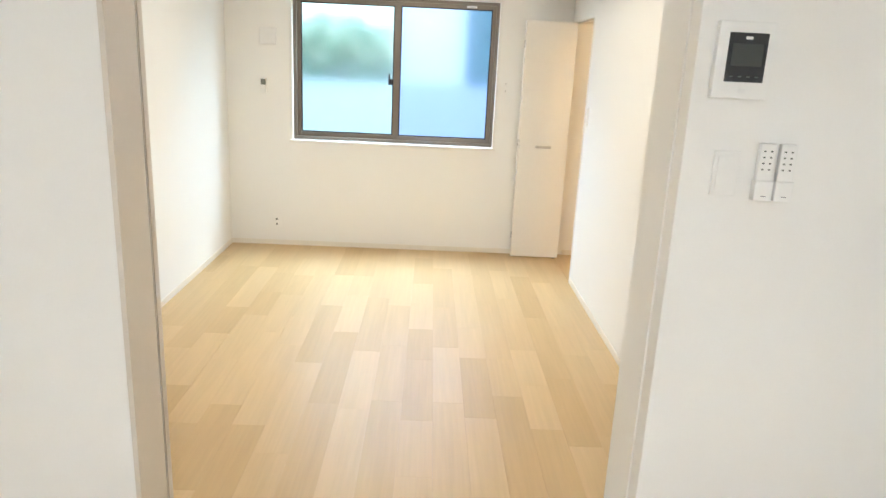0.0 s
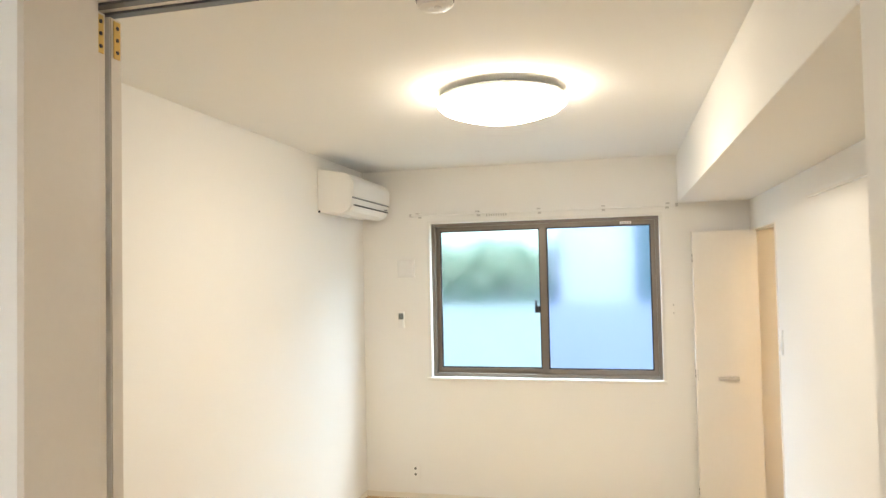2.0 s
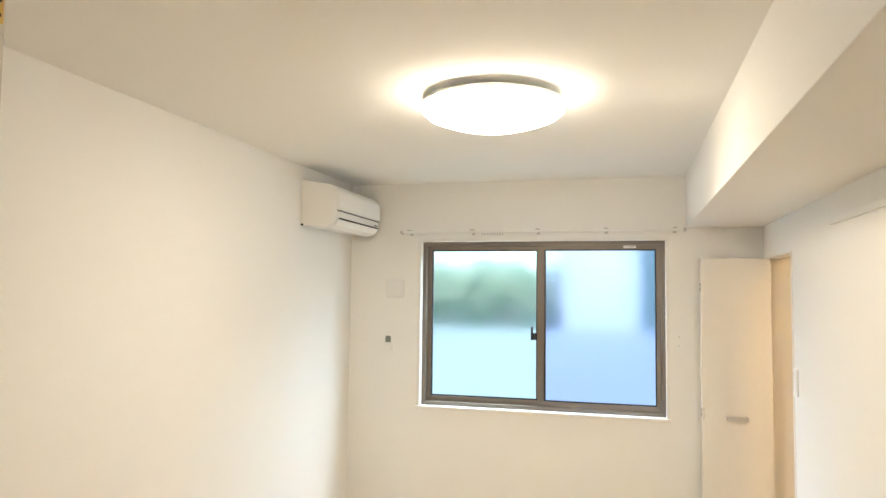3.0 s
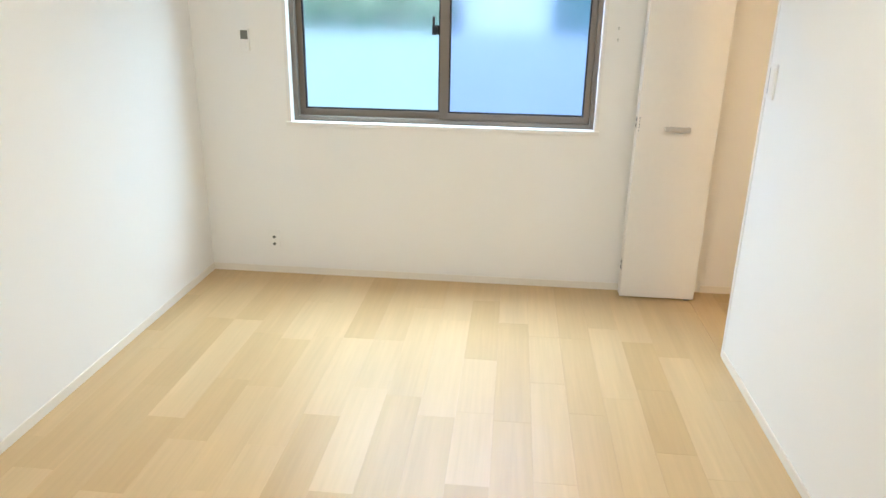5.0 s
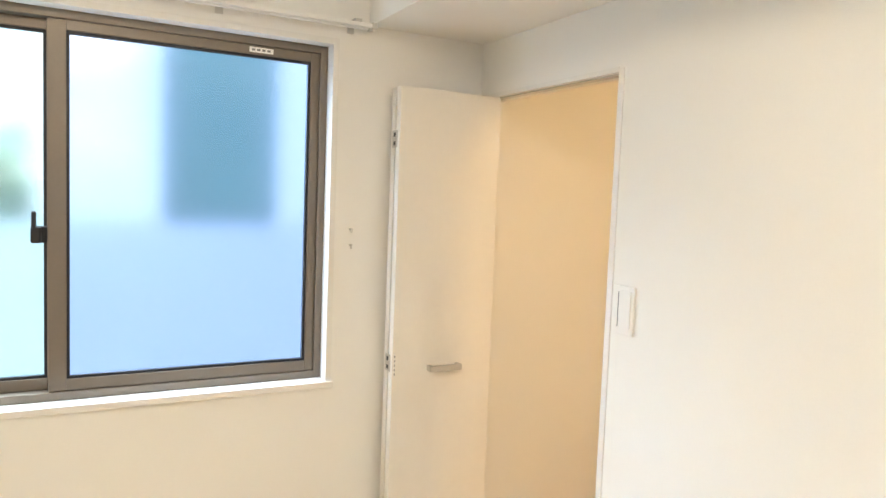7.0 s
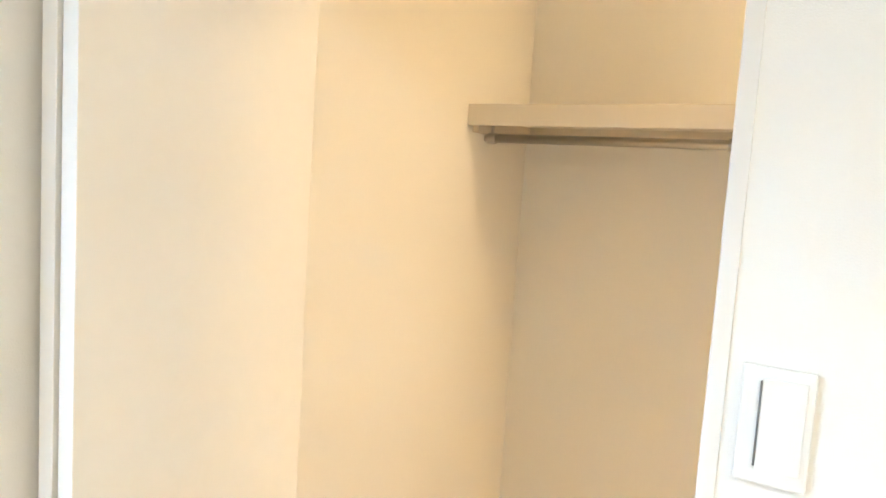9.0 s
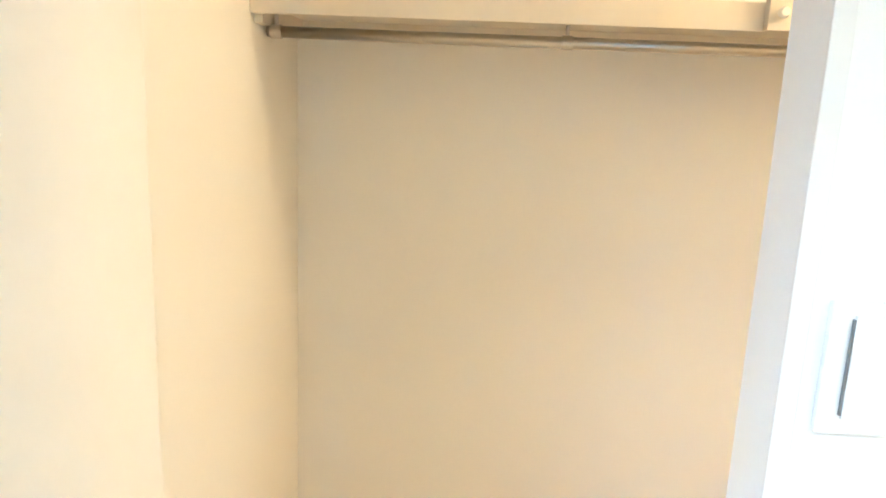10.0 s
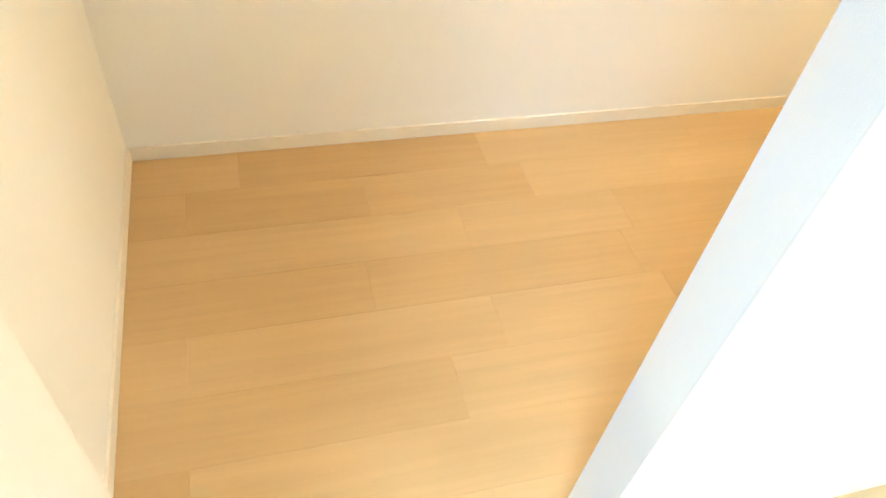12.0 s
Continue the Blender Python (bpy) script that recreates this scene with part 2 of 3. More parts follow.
BH, BT = 0.042, 0.007
baseboard((BT, W, -BT, 0, 0, BH), (0, BT, PF, 0, 0, BH), (W - BT, W, PF, OY - 0.03, 0, BH),
          (W + 0.085, CX - BT, CY1 - BT, CY1, 0, BH), (CX - BT, CX, CY0, CY1, 0, BH), (W + 0.085, CX - BT, CY0, CY0 + BT, 0, BH),
          (JR + 0.01, KR, PN - BT, PN, 0, BH), (0, JL - 0.01, PN - BT, PN, 0, BH))
# trim round the closet opening: lining boards in the wall's thickness
trim = thing("closet_trim", (W, OY, 0), "white lining boards round the closet opening", "trim", kind="structure")
part("jamb", boxes((W - 0.004, W + 0.08504, OY - 0.022, OY, 0, OZ), bevel=0.0015), M_TRIM, trim)
part("head", boxes((W - 0.004, W + 0.08504, OY, -0.001, OZ - 0.012, OZ + 0.004), bevel=0.0015), M_TRIM, trim)
part("track", boxes((W + 0.012, W + 0.038, OY + 0.005, -0.004, OZ - 0.0165, OZ - 0.0115)), M_STEEL, trim, "grey metal door track")
# lining of the partition's opening
lining = thing("partition_lining", (JL, PN, 0), "beige laminate jambs of the sliding door opening", "trim", kind="structure")
part("jamb", boxes((JL - 0.01, JL + 0.006, PN - 0.004, -3.906, 0, KH), bevel=0.0015), M_JAMB, lining)
part("jamb", boxes((JR - 0.006, JR + 0.012, PN + 0.07, PF + 0.003, 0, KH), bevel=0.0015), M_WALL, lining)
part("bottom_track", boxes((JL, JR - 0.007, -3.905, -3.808, -0.011, 0.0025), bevel=0.001), M_JAMB, lining)
for y in (-3.882, -3.830):
    part("groove", boxes((JL, JR - 0.007, y - 0.004, y + 0.004, 0.0, 0.0032)), M_GREY, lining, "grey floor groove")
for y in (-3.882, -3.830):
    part("top_track", boxes((0.15, JR - 0.007, y - 0.012, y + 0.012, KH - 0.006, KH + 0.002)), M_GREY, lining, "dark grey ceiling track")


# ---- sliding doors ----
def sliding_door(y):
    d = thing("sliding_door", (0.05, y, 0), "tall white laminate sliding door pushed open", "door", "sliding doors")
    slab = part("panel", boxes((0.05, JL - 0.015, y - 0.017, y + 0.017, 0.006, KH - 0.012), bevel=0.002), M_DOOR, d)
    part("edge_strip", boxes((JL - 0.0145, JL - 0.012, y - 0.0165, y + 0.0165, 0.008, KH - 0.014), bevel=0.0008), M_JAMB, d)
    plate = part("latch_plate", boxes((JL - 0.0118, JL - 0.009, y - 0.010, y + 0.010, KH - 0.105, KH - 0.02), bevel=0.001), M_BRASS, d, "small brass latch plate")
    for z in (KH - 0.09, KH - 0.062, KH - 0.035):
        bm = bmesh.new()
        rod(bm, (JL - 0.010, y, z), (JL - 0.0075, y, z), 0.0045)
        part("screw", bm, M_DARK, plate, "dark screw hole")


sliding_door(-3.882)
sliding_door(-3.830)

# ---- window ----
win = thing("window_1", (WX0, 0.07, WZ0), "bronze aluminium sliding window with frosted panes", "window", kind="structure")
fy0, fy1, ft = 0.055, 0.135, 0.026
part("window_frame", boxes((WX0, WX0 + ft, fy0, fy1, WZ0, WZ1), (WX1 - ft, WX1, fy0, fy1, WZ0, WZ1),
                           (WX0 + ft, WX1 - ft, fy0, fy1, WZ0, WZ0 + ft), (WX0 + ft, WX1 - ft, fy0, fy1, WZ1 - ft, WZ1), bevel=0.0015), M_BRONZE, win)
XM = (WX0 + WX1) / 2 + 0.012


def sash(x0, x1, y0, wide_left, wide_right, glass):
    z0, z1, y1 = WZ0 + ft + 0.001, WZ1 - ft - 0.001, y0 + 0.028
    s = thing("sash", (0, 0, 0), "", "")
    s.parent = win
    s.location = Vector((x0, y0, z0)) - win.location
    rows = [("stile", x0, x0 + wide_left, z0, z1), ("stile", x1 - wide_right, x1, z0, z1),
            ("rail", x0 + wide_left, x1 - wide_right, z0, z0 + 0.036), ("rail", x0 + wide_left, x1 - wide_right, z1 - 0.03, z1)]
    for name, a, b, c, d in rows:
        part(name, boxes((a, b, y0, y1, c, d), bevel=0.0015), M_BRONZE, s)
    gx0, gx1, gz0, gz1, g = x0 + wide_left, x1 - wide_right, z0 + 0.036, z1 - 0.03, 0.009
    part("gasket", boxes((gx0, gx0 + g, y0 + 0.006, y1 - 0.006, gz0, gz1), (gx1 - g, gx1, y0 + 0.006, y1 - 0.006, gz0, gz1),
                         (gx0 + g, gx1 - g, y0 + 0.006, y1 - 0.006, gz0, gz0 + g), (gx0 + g, gx1 - g, y0 + 0.006, y1 - 0.006, gz1 - g, gz1)), M_DARK, s, "black rubber gasket")
    p = part("pane", boxes((gx0 + g, gx1 - g, y0 + 0.012, y0 + 0.016, gz0 + g, gz1 - g)), glass, s, "frosted glass pane")
    p.visible_shadow = False
    return s


sash_l = sash(WX0 + ft + 0.001, XM + 0.018, 0.096, 0.030, 0.044, M_GLASS)
sash_r = sash(XM - 0.024, WX1 - ft - 0.001, 0.064, 0.050, 0.030, M_GLASS_BLUE)
lock = part("lock", boxes((XM - 0.056, XM - 0.0245, 0.068, 0.094, 1.405, 1.455), bevel=0.004), M_DARK, win, "black crescent lock")
bm = boxes((XM - 0.066, XM - 0.053, 0.05, 0.07, 1.44, 1.50), bevel=0.004)
box(bm, XM - 0.068, XM - 0.04, 0.05, 0.068, 1.405, 1.452, bevel=0.005)
part("lever", bm, M_DARK, lock)
sticker = part("sticker", boxes((WX1 - 0.27, WX1 - 0.19, 0.0625, 0.0637, WZ1 - 0.05, WZ1 - 0.033)), M_PLASTIC, win, "small white sticker with tiny print")
for k in range(4):
    part("print_bar", boxes((WX1 - 0.262 + k * 0.017, WX1 - 0.251 + k * 0.017, 0.0618, 0.0626, WZ1 - 0.045, WZ1 - 0.038)), M_LINE, sticker)
# white reveal and sill
part("reveal", boxes((WX0 - 0.02, WX0 + 0.001, -0.006, 0.054, WZ0 - 0.001, WZ1 + 0.02), bevel=0.001), M_TRIM, win, "white reveal board")
part("reveal", boxes((WX1 - 0.001, WX1 + 0.02, -0.006, 0.054, WZ0 - 0.001, WZ1 + 0.02), bevel=0.001), M_TRIM, win, "white reveal board")
part("reveal", boxes((WX0 + 0.001, WX1 - 0.001, -0.006, 0.054, WZ1 - 0.001, WZ1 + 0.02), bevel=0.001), M_TRIM, win, "white reveal board")
part("window_sill", boxes((WX0 - 0.026, WX1 + 0.026, -0.018, 0.054, WZ0 - 0.022, WZ0 + 0.001), bevel=0.003), M_TRIM, win, "white window sill")

# ---- curtain rail ----
rail = thing("curtain_rail", (0.40, -0.055, 2.16), "slim white double curtain rail above the window", "curtain rail")
for y in (-0.04, -0.075):
    part("rail", boxes((0.42, 2.345, y - 0.006, y + 0.006, 2.152, 2.166), bevel=0.002), M_PLASTIC, rail)
    for x in (0.412, 2.346):
        part("end_cap", boxes((x - 0.006, x + 0.012, y - 0.009, y + 0.009, 2.148, 2.17), bevel=0.003), M_RAIL, rail)
for x in (0.47, 0.93, 1.39, 1.85, 2.29):
    part("bracket", boxes((x - 0.012, x + 0.012, -0.082, 0.0, 2.167, 2.176), (x - 0.012, x + 0.012, -0.006, 0.0, 2.14, 2.167)), M_RAIL, rail)
for k in range(9):
    bm = bmesh.new()
    rod(bm, (1.0 + k * 0.018, -0.04, 2.134), (1.0 + k * 0.018, -0.04, 2.152), 0.004, seg=8)
    part("runner", bm, M_RAIL, rail)

# ---- air conditioner ----
ac = thing("air_conditioner", (0, -0.46, 2.12), "white wall-mounted air conditioner under the ceiling", "air conditioner")
AY0, AY1 = -0.85, -0.075
bm = bmesh.new()
prism(bm, [(0.0, 2.142), (0.175, 2.132), (0.215, 2.148), (0.240, 2.182), (0.246, 2.335), (0.238, 2.365), (0.205, 2.395), (0.0, 2.432)], AY0, AY1)
bmesh.ops.bevel(bm, geom=[e for e in bm.edges], offset=0.004, segments=2, affect="EDGES")
part("body", bm, M_PLASTIC, ac)
part("front_panel", boxes((0.243, 0.254, AY0 + 0.012, AY1 - 0.012, 2.238, 2.345), bevel=0.004), M_PLASTIC, ac)
part("seam", boxes((0.2425, 0.2465, AY0 + 0.012, AY1 - 0.012, 2.228, 2.2375)), M_LINE, ac, "grey seam line")
bm = bmesh.new()
prism(bm, [(0.11, 2.131), (0.177, 2.125), (0.219, 2.143), (0.243, 2.178), (0.236, 2.179), (0.212, 2.150), (0.175, 2.134), (0.11, 2.137)], AY0 + 0.04, AY1 - 0.03)
part("flap", bm, M_PLASTIC, ac)
part("outlet_gap", boxes((0.2415, 0.2455, AY0 + 0.04, AY1 - 0.03, 2.180, 2.189)), M_DARK, ac, "dark outlet slot")
part("indicator", boxes((0.2445, 0.2475, AY1 - 0.11, AY1 - 0.05, 2.196, 2.204)), M_LINE, ac)
bm = bmesh.new()
rod(bm, (0.012, AY0 - 0.001, 2.145), (0.012, AY0 + 0.001, 2.145), 0.008)
part("screw_cover", bm, M_DARK, ac)

# ---- ceiling light and smoke alarm ----
LX, LY = 1.462, -2.12
lamp = thing("ceiling_light", (LX, LY, H), "round white ceiling light, switched on", "ceiling light")
bm = bmesh.new()
lathe(bm, LX, LY, [(0.000, H), (0.186, H), (0.186, H - 0.028), (0.281, H - 0.032), (0.281, H - 0.044), (0.000, H - 0.044)])
part("base", bm, M_TRIM, lamp)
bm = bmesh.new()
lathe(bm, LX, LY, [(0.000, H - 0.046), (0.275, H - 0.046), (0.286, H - 0.052), (0.285, H - 0.066), (0.260, H - 0.088), (0.205, H - 0.108), (0.140, H - 0.126), (0.065, H - 0.135), (0.000, H - 0.137)])
part("diffuser", bm, M_LAMP, lamp, "glowing milky diffuser", smooth=True)

SX, SY = 1.455, -3.25
alarm = thing("smoke_alarm", (SX, SY, H), "round white smoke alarm on the ceiling", "smoke alarm")
bm = bmesh.new()
lathe(bm, SX, SY, [(0.0, H), (0.035, H), (0.035, H - 0.012), (0.052, H - 0.014), (0.053, H - 0.032), (0.046, H - 0.042), (0.02, H - 0.046), (0.0, H - 0.046)], 32)
part("body", bm, M_PLASTIC, alarm)
for k in range(6):
    a = k * math.pi / 3 + 0.2
    p = Vector((SX + 0.053 * math.cos(a), SY + 0.053 * math.sin(a), H - 0.023))
    bm = bmesh.new()
    bmesh.ops.create_cube(bm, size=1, matrix=Matrix.Translation(p) @ pose(0, 0, 0, 0, 0, math.degrees(a)) @ Matrix.Diagonal((0.004, 0.026, 0.005, 1)))
    part("slot", bm, M_LINE, alarm, "dark smoke slot")
bm = bmesh.new()
lathe(bm, SX + 0.012, SY - 0.012, [(0.0, H - 0.045), (0.012, H - 0.045), (0.012, H - 0.05), (0.0, H - 0.051)], 20)
part("button", bm, M_SWITCH, alarm)

# added fill light for the kitchen walls, unseen, overhead behind the walk's start
kfill = thing("kitchen_fill_light", (1.7, -6.9, KH), "added round kitchen fill light, out of view", "ceiling light")
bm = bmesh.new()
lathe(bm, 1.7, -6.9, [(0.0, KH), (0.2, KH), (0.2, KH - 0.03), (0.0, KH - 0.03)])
part("base", bm, M_TRIM, kfill)
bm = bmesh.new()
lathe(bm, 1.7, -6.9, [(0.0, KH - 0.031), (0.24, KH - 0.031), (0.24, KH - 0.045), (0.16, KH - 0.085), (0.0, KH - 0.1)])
part("diffuser", bm, M_KFILL, kfill, "glowing milky diffuser", smooth=True)

# warm closet light
CLX, CLY = 3.30, -1.8
clamp = thing("closet_light", (CLX, CLY, CH), "round warm closet ceiling light, switched on", "ceiling light")
bm = bmesh.new()
lathe(bm, CLX, CLY, [(0.0, CH), (0.145, CH), (0.145, CH - 0.02), (0.136, CH - 0.022), (0.0, CH - 0.022)], 32)
part("rim", bm, M_TRIM, clamp)
bm = bmesh.new()
lathe(bm, CLX, CLY, [(0.0, CH - 0.0225), (0.134, CH - 0.0225), (0.125, CH - 0.04), (0.06, CH - 0.056), (0.0, CH - 0.06)], 32)
part("diffuser", bm, M_CLAMP, clamp, "glowing warm diffuser", smooth=True)

# ---- closet door: two leaves folded together, standing out into the room ----
door = thing("closet_door", (W, -0.06, 0), "white bifold closet door, folded open", "door")
LX0, LX1, LT = 2.440, 2.850, 0.030
for y in (-0.072, -0.114):
    leaf = part("leaf", boxes((LX0, LX1, y, y + LT, 0.010, OZ - 0.012), bevel=0.0015), M_DOOR, door)
for z in (0.19, 0.99, 1.785):
    hinge = part("hinge", boxes((LX0 - 0.0025, LX0 + 0.0005, -0.098, -0.058, z - 0.03, z + 0.03), bevel=0.0008), M_STEEL, door, "small steel hinge")
    part("hinge_gap", boxes((LX0 - 0.0035, LX0 - 0.002, -0.085, -0.071, z - 0.022, z - 0.008)), M_DARK, hinge)
    part("hinge_gap", boxes((LX0 - 0.0035, LX0 - 0.002, -0.085, -0.071, z + 0.008, z + 0.022)), M_DARK, hinge)
bm = bmesh.new()
box(bm, 2.578, 2.708, -0.148, -0.136, 0.956, 0.979, bevel=0.004)
for x in (2.578, 2.694):
    box(bm, x, x + 0.014, -0.140, -0.1135, 0.957, 0.978, bevel=0.003)
part("handle", bm, M_SATIN, leaf, "satin metal bow handle")
part("floor_guide", boxes((LX1 - 0.05, LX1 - 0.02, -0.108, -0.09, 0.0, 0.012)), M_LINE, door)
label_strip = part("label", boxes((2.446, 2.451, -0.1155, -0.1138, 0.94, 1.03)), M_SWITCH, door, "tiny printed strip")
for k in range(5):
    part("print_bar", boxes((2.447, 2.4505, -0.1162, -0.1154, 0.95 + k * 0.016, 0.957 + k * 0.016)), M_LINE, label_strip)

# ---- closet shelf and hanging rail ----
shelf = thing("closet_shelf", (CX, 0, 1.700), "cream closet shelf with a deep front lip", "shelf")
part("board", boxes((3.664, CX, CY0, CY1, 1.729, 1.749)), M_SHELF, shelf)
part("front_lip", boxes((3.643, 3.664, CY0, CY1, 1.700, 1.757), bevel=0.002), M_SHELF, shelf)
part("cleat", boxes((CX - 0.02, CX, CY0, CY1, 1.684, 1.729)), M_SHELF, shelf)
part("cleat", boxes((3.677, CX - 0.02, CY1 - 0.018, CY1, 1.684, 1.729)), M_SHELF, shelf)
pole = thing("hanging_rail", (3.747, 0.0, 1.644), "chrome clothes rail hung under the shelf", "clothes rail")
bm = bmesh.new()
rod(bm, (3.747, CY0, 1.673), (3.747, 0.022, 1.673), 0.0125, seg=24)
part("tube", bm, M_STEEL, pole, smooth=True)
for y in (0.002, -0.642):
    bm = bmesh.new()
    rod(bm, (3.747, y, 1.684), (3.747, y, 1.729), 0.0045)
    rod(bm, (3.747, y - 0.012, 1.673), (3.747, y + 0.012, 1.673), 0.0155, seg=20)
    part("hanger", bm, M_STEEL, pole, "small rail hanger")
part("upright", boxes((3.619, 3.642, -1.12, -1.02, 1.700, CH), bevel=0.002), M_SHELF, shelf)
bm = bmesh.new()
rod(bm, (3.619, -1.045, 1.734), (3.607, -1.045, 1.734), 0.009)
rod(bm, (3.607, -1.045, 1.734), (3.599, -1.045, 1.734), 0.012, 0.008)
part("knob", bm, M_PLASTIC, shelf, "small round white knob")


# ---- small wall fittings ----
def wall_plate(name, x0, x1, y0, y1, z0, z1, label, category, mat=M_SWITCH):
    t = thing(name, ((x0 + x1) / 2, (y0 + y1) / 2, z0), label, category)
    part("plate", boxes((x0, x1, y0, y1, z0, z1), bevel=0.003), mat, t)
    return t


# light switch beside the closet
sw = wall_plate("light_switch", W - 0.009, W, -0.884, -0.806, 1.215, 1.355, "white rocker light switch plate on wall", "switch", M_PLASTIC)
part("rocker", boxes((W - 0.0125, W - 0.009, -0.876, -0.829, 1.233, 1.342), bevel=0.0012), M_PLASTIC, sw)
part("slit", boxes((W - 0.0128, W - 0.0092, -0.8285, -0.8265, 1.237, 1.338)), M_LINE, sw, "thin grey slit")
# picture rail
pr = thing("picture_rail", (W, -2.6, 2.02), "white aluminium picture rail on wall", "picture rail")
part("strip", boxes((W - 0.012, W, -3.4, -1.54, 2.038, 2.066), bevel=0.002), M_PLASTIC, pr)
part("lip", boxes((W - 0.016, W - 0.0125, -3.4, -1.54, 2.038, 2.048), bevel=0.001), M_TRIM, pr)
# fittings on the window wall
pb = wall_plate("vent_cover", 0.283, 0.42, -0.016, 0, 1.688, 1.822, "square white vent cover on window wall", "vent")
flap = part("flap", boxes((0.293, 0.41, -0.021, -0.0163, 1.698, 1.812), bevel=0.002), M_SWITCH, pb)
part("tab", boxes((0.375, 0.41, -0.025, -0.0213, 1.70, 1.72), bevel=0.002), M_SWITCH, flap)
rc = wall_plate("remote_control", 0.284, 0.332, -0.022, 0, 1.30, 1.42, "white air conditioner remote in wall holder", "remote control", M_PLASTIC)
part("display", boxes((0.288, 0.328, -0.0235, -0.0222, 1.366, 1.412), bevel=0.0006), M_LCDG, rc, "grey display")
for k in range(3):
    part("button", boxes((0.312, 0.320, -0.0238, -0.022, 1.318 + k * 0.016, 1.326 + k * 0.016), bevel=0.0006), M_SWITCH, rc)
so = wall_plate("aerial_outlet", 0.362, 0.432, -0.008, 0, 0.148, 0.268, "white aerial and power outlet on wall", "outlet", M_WALL)
for z in (0.185, 0.228):
    bm = bmesh.new()
    rod(bm, (0.397, -0.012, z), (0.397, -0.0078, z), 0.009)
    part("socket", bm, M_LCDG, so, "grey socket hole")
for z in (1.405, 1.462):
    bm = bmesh.new()
    rod(bm, (2.312, 0, z), (2.312, -0.012, z), 0.0045, seg=10)
    rod(bm, (2.312, -0.010, z), (2.312, -0.012, z - 0.012), 0.003, seg=8)
    single("tieback_hook", bm, M_STEEL, (2.312, 0, z), "tiny metal curtain tieback hook", "hook")
# intercom and remotes on the partition
ic = wall_plate("intercom", 2.418, 2.563, PN - 0.024, PN, 1.575, 1.765, "white video intercom with black screen", "intercom", M_PLASTIC)
screen = part("screen", boxes((2.445, 2.545, PN - 0.026, PN - 0.0238, 1.617, 1.738), bevel=0.0008), M_SCREEN, ic, "glossy black screen")
part("display", boxes((2.455, 2.535, PN - 0.0268, PN - 0.0262, 1.656, 1.712)), M_LCD, screen)
part("logo", boxes((2.486, 2.504, PN - 0.0268, PN - 0.0262, 1.722, 1.729)), M_SWITCH, screen)
for k in range(4):
    part("icon", boxes((2.457 + k * 0.022, 2.466 + k * 0.022, PN - 0.0268, PN - 0.0262, 1.629, 1.632)), M_LCDG, screen)
part("button", boxes((2.483, 2.503, PN - 0.0255, PN - 0.0238, 1.590, 1.600), bevel=0.0007), M_SWITCH, ic)


def remote(x):
    r = thing("light_remote", (x, PN, 1.31), "slim white light remote in wall cradle", "remote control", "remotes by the intercom")
    body = part("body", boxes((x - 0.022, x + 0.022, PN - 0.020, PN - 0.004, 1.328, 1.464), bevel=0.003), M_PLASTIC, r)
    cradle = part("cradle", boxes((x - 0.025, x + 0.025, PN - 0.026, PN, 1.312, 1.366), bevel=0.003), M_PLASTIC, r)
    part("dash", boxes((x - 0.006, x + 0.008, PN - 0.0268, PN - 0.0258, 1.324, 1.326)), M_LINE, cradle)
    for k in range(4):
        for dx in (-0.010, 0.008):
            part("button", boxes((x + dx - 0.003, x + dx + 0.003, PN - 0.0212, PN - 0.0198, 1.394 + k * 0.016, 1.398 + k * 0.016), bevel=0.0005), M_LCDG, body)


remote(2.595)
remote(2.650)
s2 = wall_plate("kitchen_switch", 2.458, 2.528, PN - 0.009, PN, 1.320, 1.440, "white light switch plate below intercom", "switch", M_WALL)
part("rocker", boxes((2.468, 2.518, PN - 0.012, PN - 0.009, 1.333, 1.427), bevel=0.001), M_WALL, s2)

# ---- outside ----
single("ground", boxes((-60, 60, 0.151, 120, -0.5, -0.2)), M_EARTH, (0, 0, -0.2), "pale concrete yard outside the window", "ground", "structure")
single("garden_wall", boxes((-9, 12, 3.9, 4.1, -0.2, 1.29)), M_FENCE, (0, 4, -0.2), "pale rendered garden wall", "wall", "structure")
single("white_post", boxes((1.2, 2.15, 4.2, 4.6, -0.2, 4.5), bevel=0.01), M_POST, (1.5, 4.4, -0.2), "white rendered house corner beyond the garden wall", "house wall")
nb = thing("neighbour_house", (4.5, 6, -0.2), "blue-grey neighbouring house beyond garden wall", "house")
part("wall", boxes((2.151, 3.22, 4.5, 8, -0.2, 4.5)), M_BLUE, nb)
part("corner_trim", boxes((3.221, 3.62, 4.45, 8, -0.2, 4.5)), M_POST, nb)
part("wall", boxes((3.621, 7.5, 4.5, 8, -0.2, 4.5)), M_BLUE, nb)
part("roof", boxes((2.0, 7.8, 4.62, 8.3, 4.501, 4.65)), M_LINE, nb)


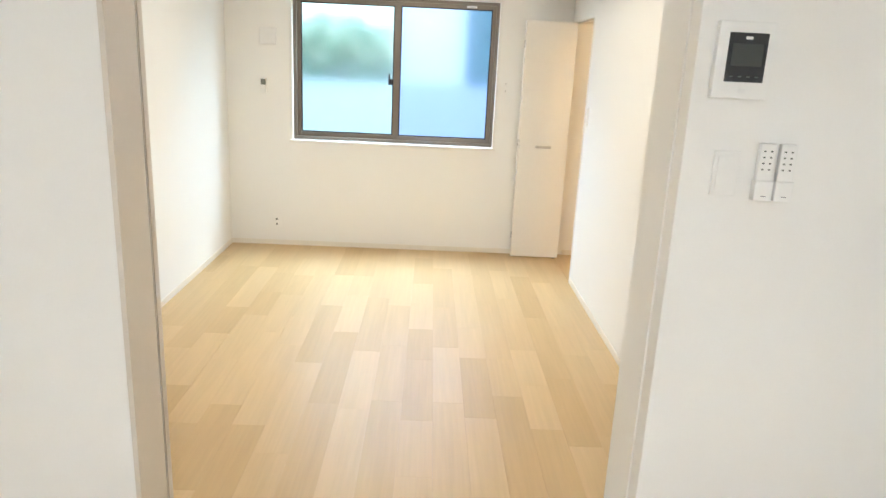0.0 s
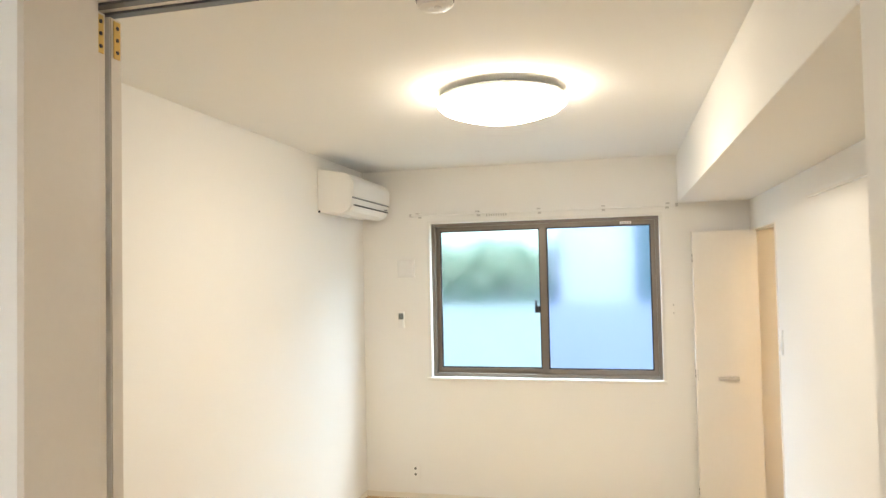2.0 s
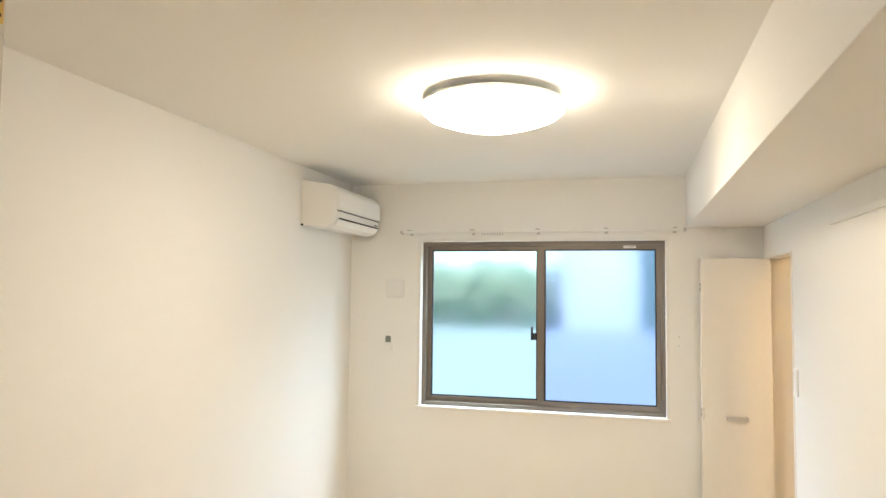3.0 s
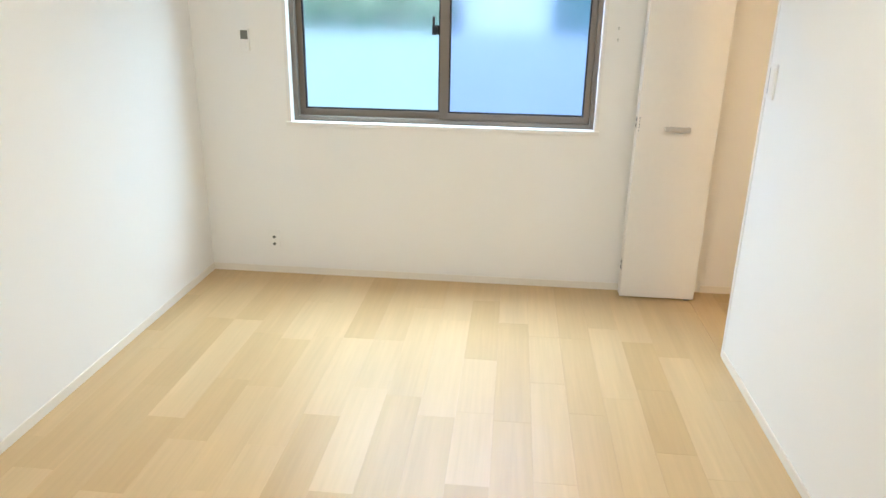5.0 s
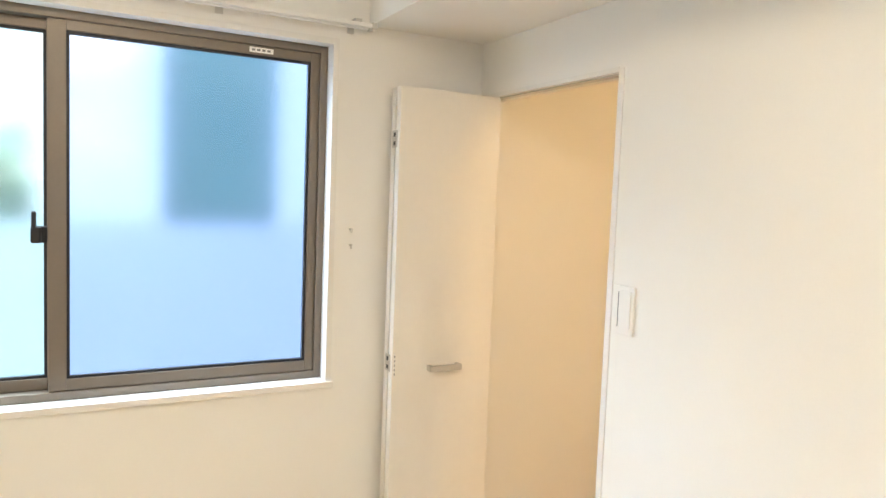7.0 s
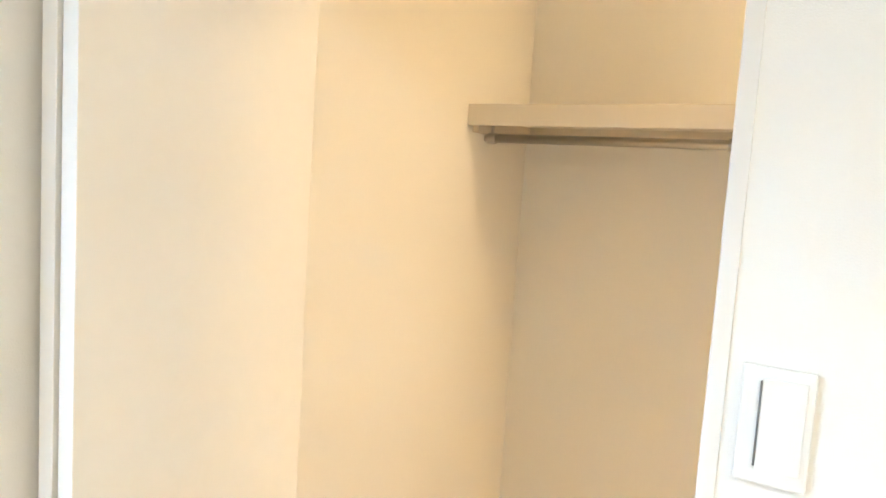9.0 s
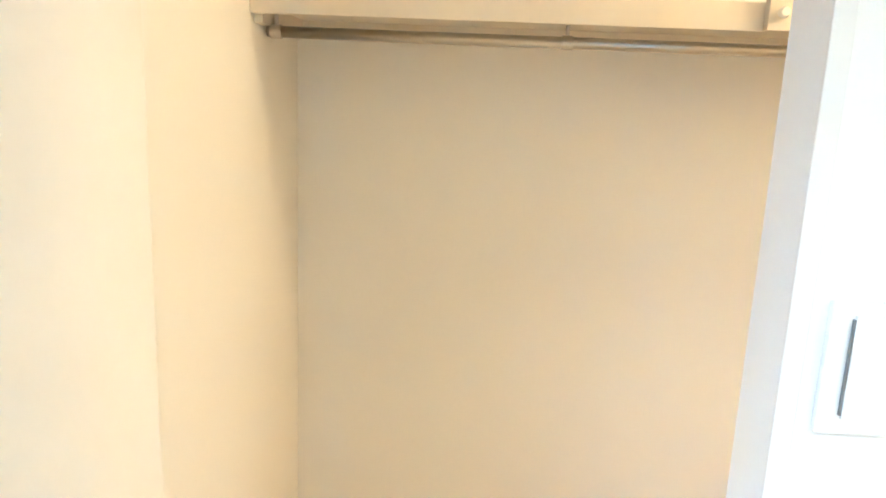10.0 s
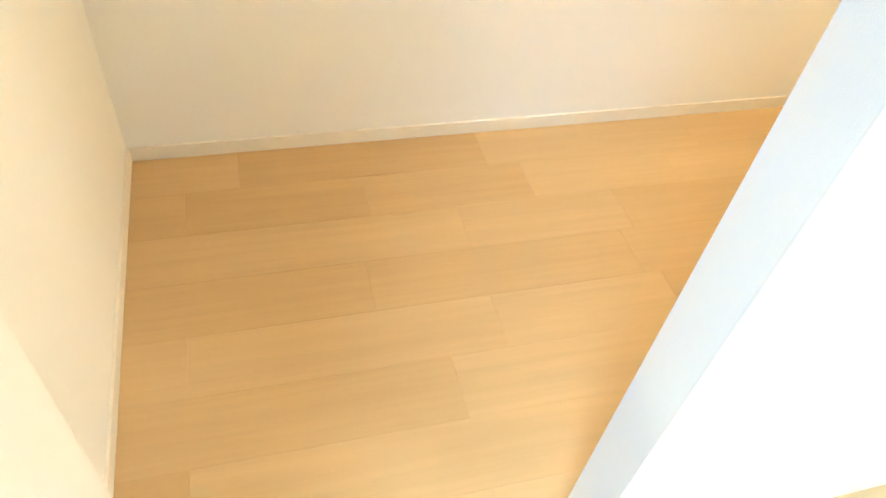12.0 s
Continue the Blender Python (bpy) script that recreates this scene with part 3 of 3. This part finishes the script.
def hedge():
    h = thing("hedge", (-2.5, 4.6, -0.2), "dense clipped green hedge behind garden wall", "hedge")
    rnd = random.Random(4)
    bm = bmesh.new()
    for k in range(14):
        x = -6.3 + k * 0.52
        rod(bm, (x, 4.65, -0.2), (x + rnd.uniform(-0.1, 0.1), 4.65, 1.9), 0.025, 0.008, seg=6)
    part("stems", bm, M_TWIG, h)
    verts, faces = [], []
    for k in range(16000):
        x = rnd.uniform(-6.6, 1.15)
        top = 2.14 + 0.06 * math.sin(x * 5.1) + 0.05 * math.sin(x * 11.7 + 1)
        y, z = 4.25 + 0.75 * rnd.random(), -0.1 + (top + 0.1) * rnd.random() ** 0.6
        s = rnd.uniform(0.03, 0.06)
        q = Euler((rnd.uniform(-1, 1), rnd.uniform(-1, 1), rnd.uniform(0, 6.3))).to_matrix()
        i = len(verts)
        for a, b in ((-1, 0), (0, -0.5), (1, 0), (0, 0.5)):
            verts.append(Vector((x, y, z)) + q @ Vector((a * s, b * s, 0)))
        faces.append((i, i + 1, i + 2, i + 3))
    me = bpy.data.meshes.new("leaves")
    me.from_pydata([tuple(v - Vector(h.location)) for v in verts], [], faces)
    me.materials.append(M_LEAF)
    ob = new("leaves", me)
    ob.parent = h
    tagged(ob, kind="stuff")


hedge()


# ---- floor boards: each its own piece, laid along y ----
BW, GAP = 0.152, 0.0002
board_meshes = {}


def board(x, y0, y1, w):
    key = (round(y1 - y0, 3), round(w, 3))
    if key not in board_meshes:
        bm = bmesh.new()
        length = y1 - y0
        a, c = w / 2 - GAP / 2, length / 2 - GAP / 2
        lo = [bm.verts.new((sx * a, sy * c, -0.0118)) for sx, sy in ((-1, -1), (1, -1), (1, 1), (-1, 1))]
        mid = [bm.verts.new((sx * a, sy * c, -0.0004)) for sx, sy in ((-1, -1), (1, -1), (1, 1), (-1, 1))]
        top = [bm.verts.new((sx * (a - 0.0003), sy * (c - 0.0003), 0.0)) for sx, sy in ((-1, -1), (1, -1), (1, 1), (-1, 1))]
        bm.faces.new(top)
        for k in range(4):
            k2 = (k + 1) % 4
            bm.faces.new((lo[k], lo[k2], mid[k2], mid[k]))
            bm.faces.new((mid[k], mid[k2], top[k2], top[k]))
        me = bpy.data.meshes.new("floor_board")
        bm.to_mesh(me)
        bm.free()
        me.materials.append(M_FLOOR)
        board_meshes[key] = me
    ob = new("floor_board", board_meshes[key])
    ob.parent = floor
    ob.location = Vector((x, (y0 + y1) / 2, 0)) - floor.location


def lay(x0, x1, y0, y1, seed, length=0.91):
    rnd = random.Random(seed)
    x = x1
    while x > x0 + 0.004:
        w = min(BW, x - x0)
        y = y1
        first = rnd.choice((0.15, 0.3, 0.45, 0.6, 0.75, 0.9)) * length
        while y > y0 + 0.003:
            n = min(first, y - y0)
            first = rnd.choice((0.5, 0.75, 1.0)) * length
            board(x - w / 2, y - n, y, w)
            y -= n
        x -= w


lay(0.0, W, -3.905, 0.0, 3)
lay(W, CX, CY0, CY1, 8)
lay(0.0, KR, KB, -3.905, 5, 1.82)
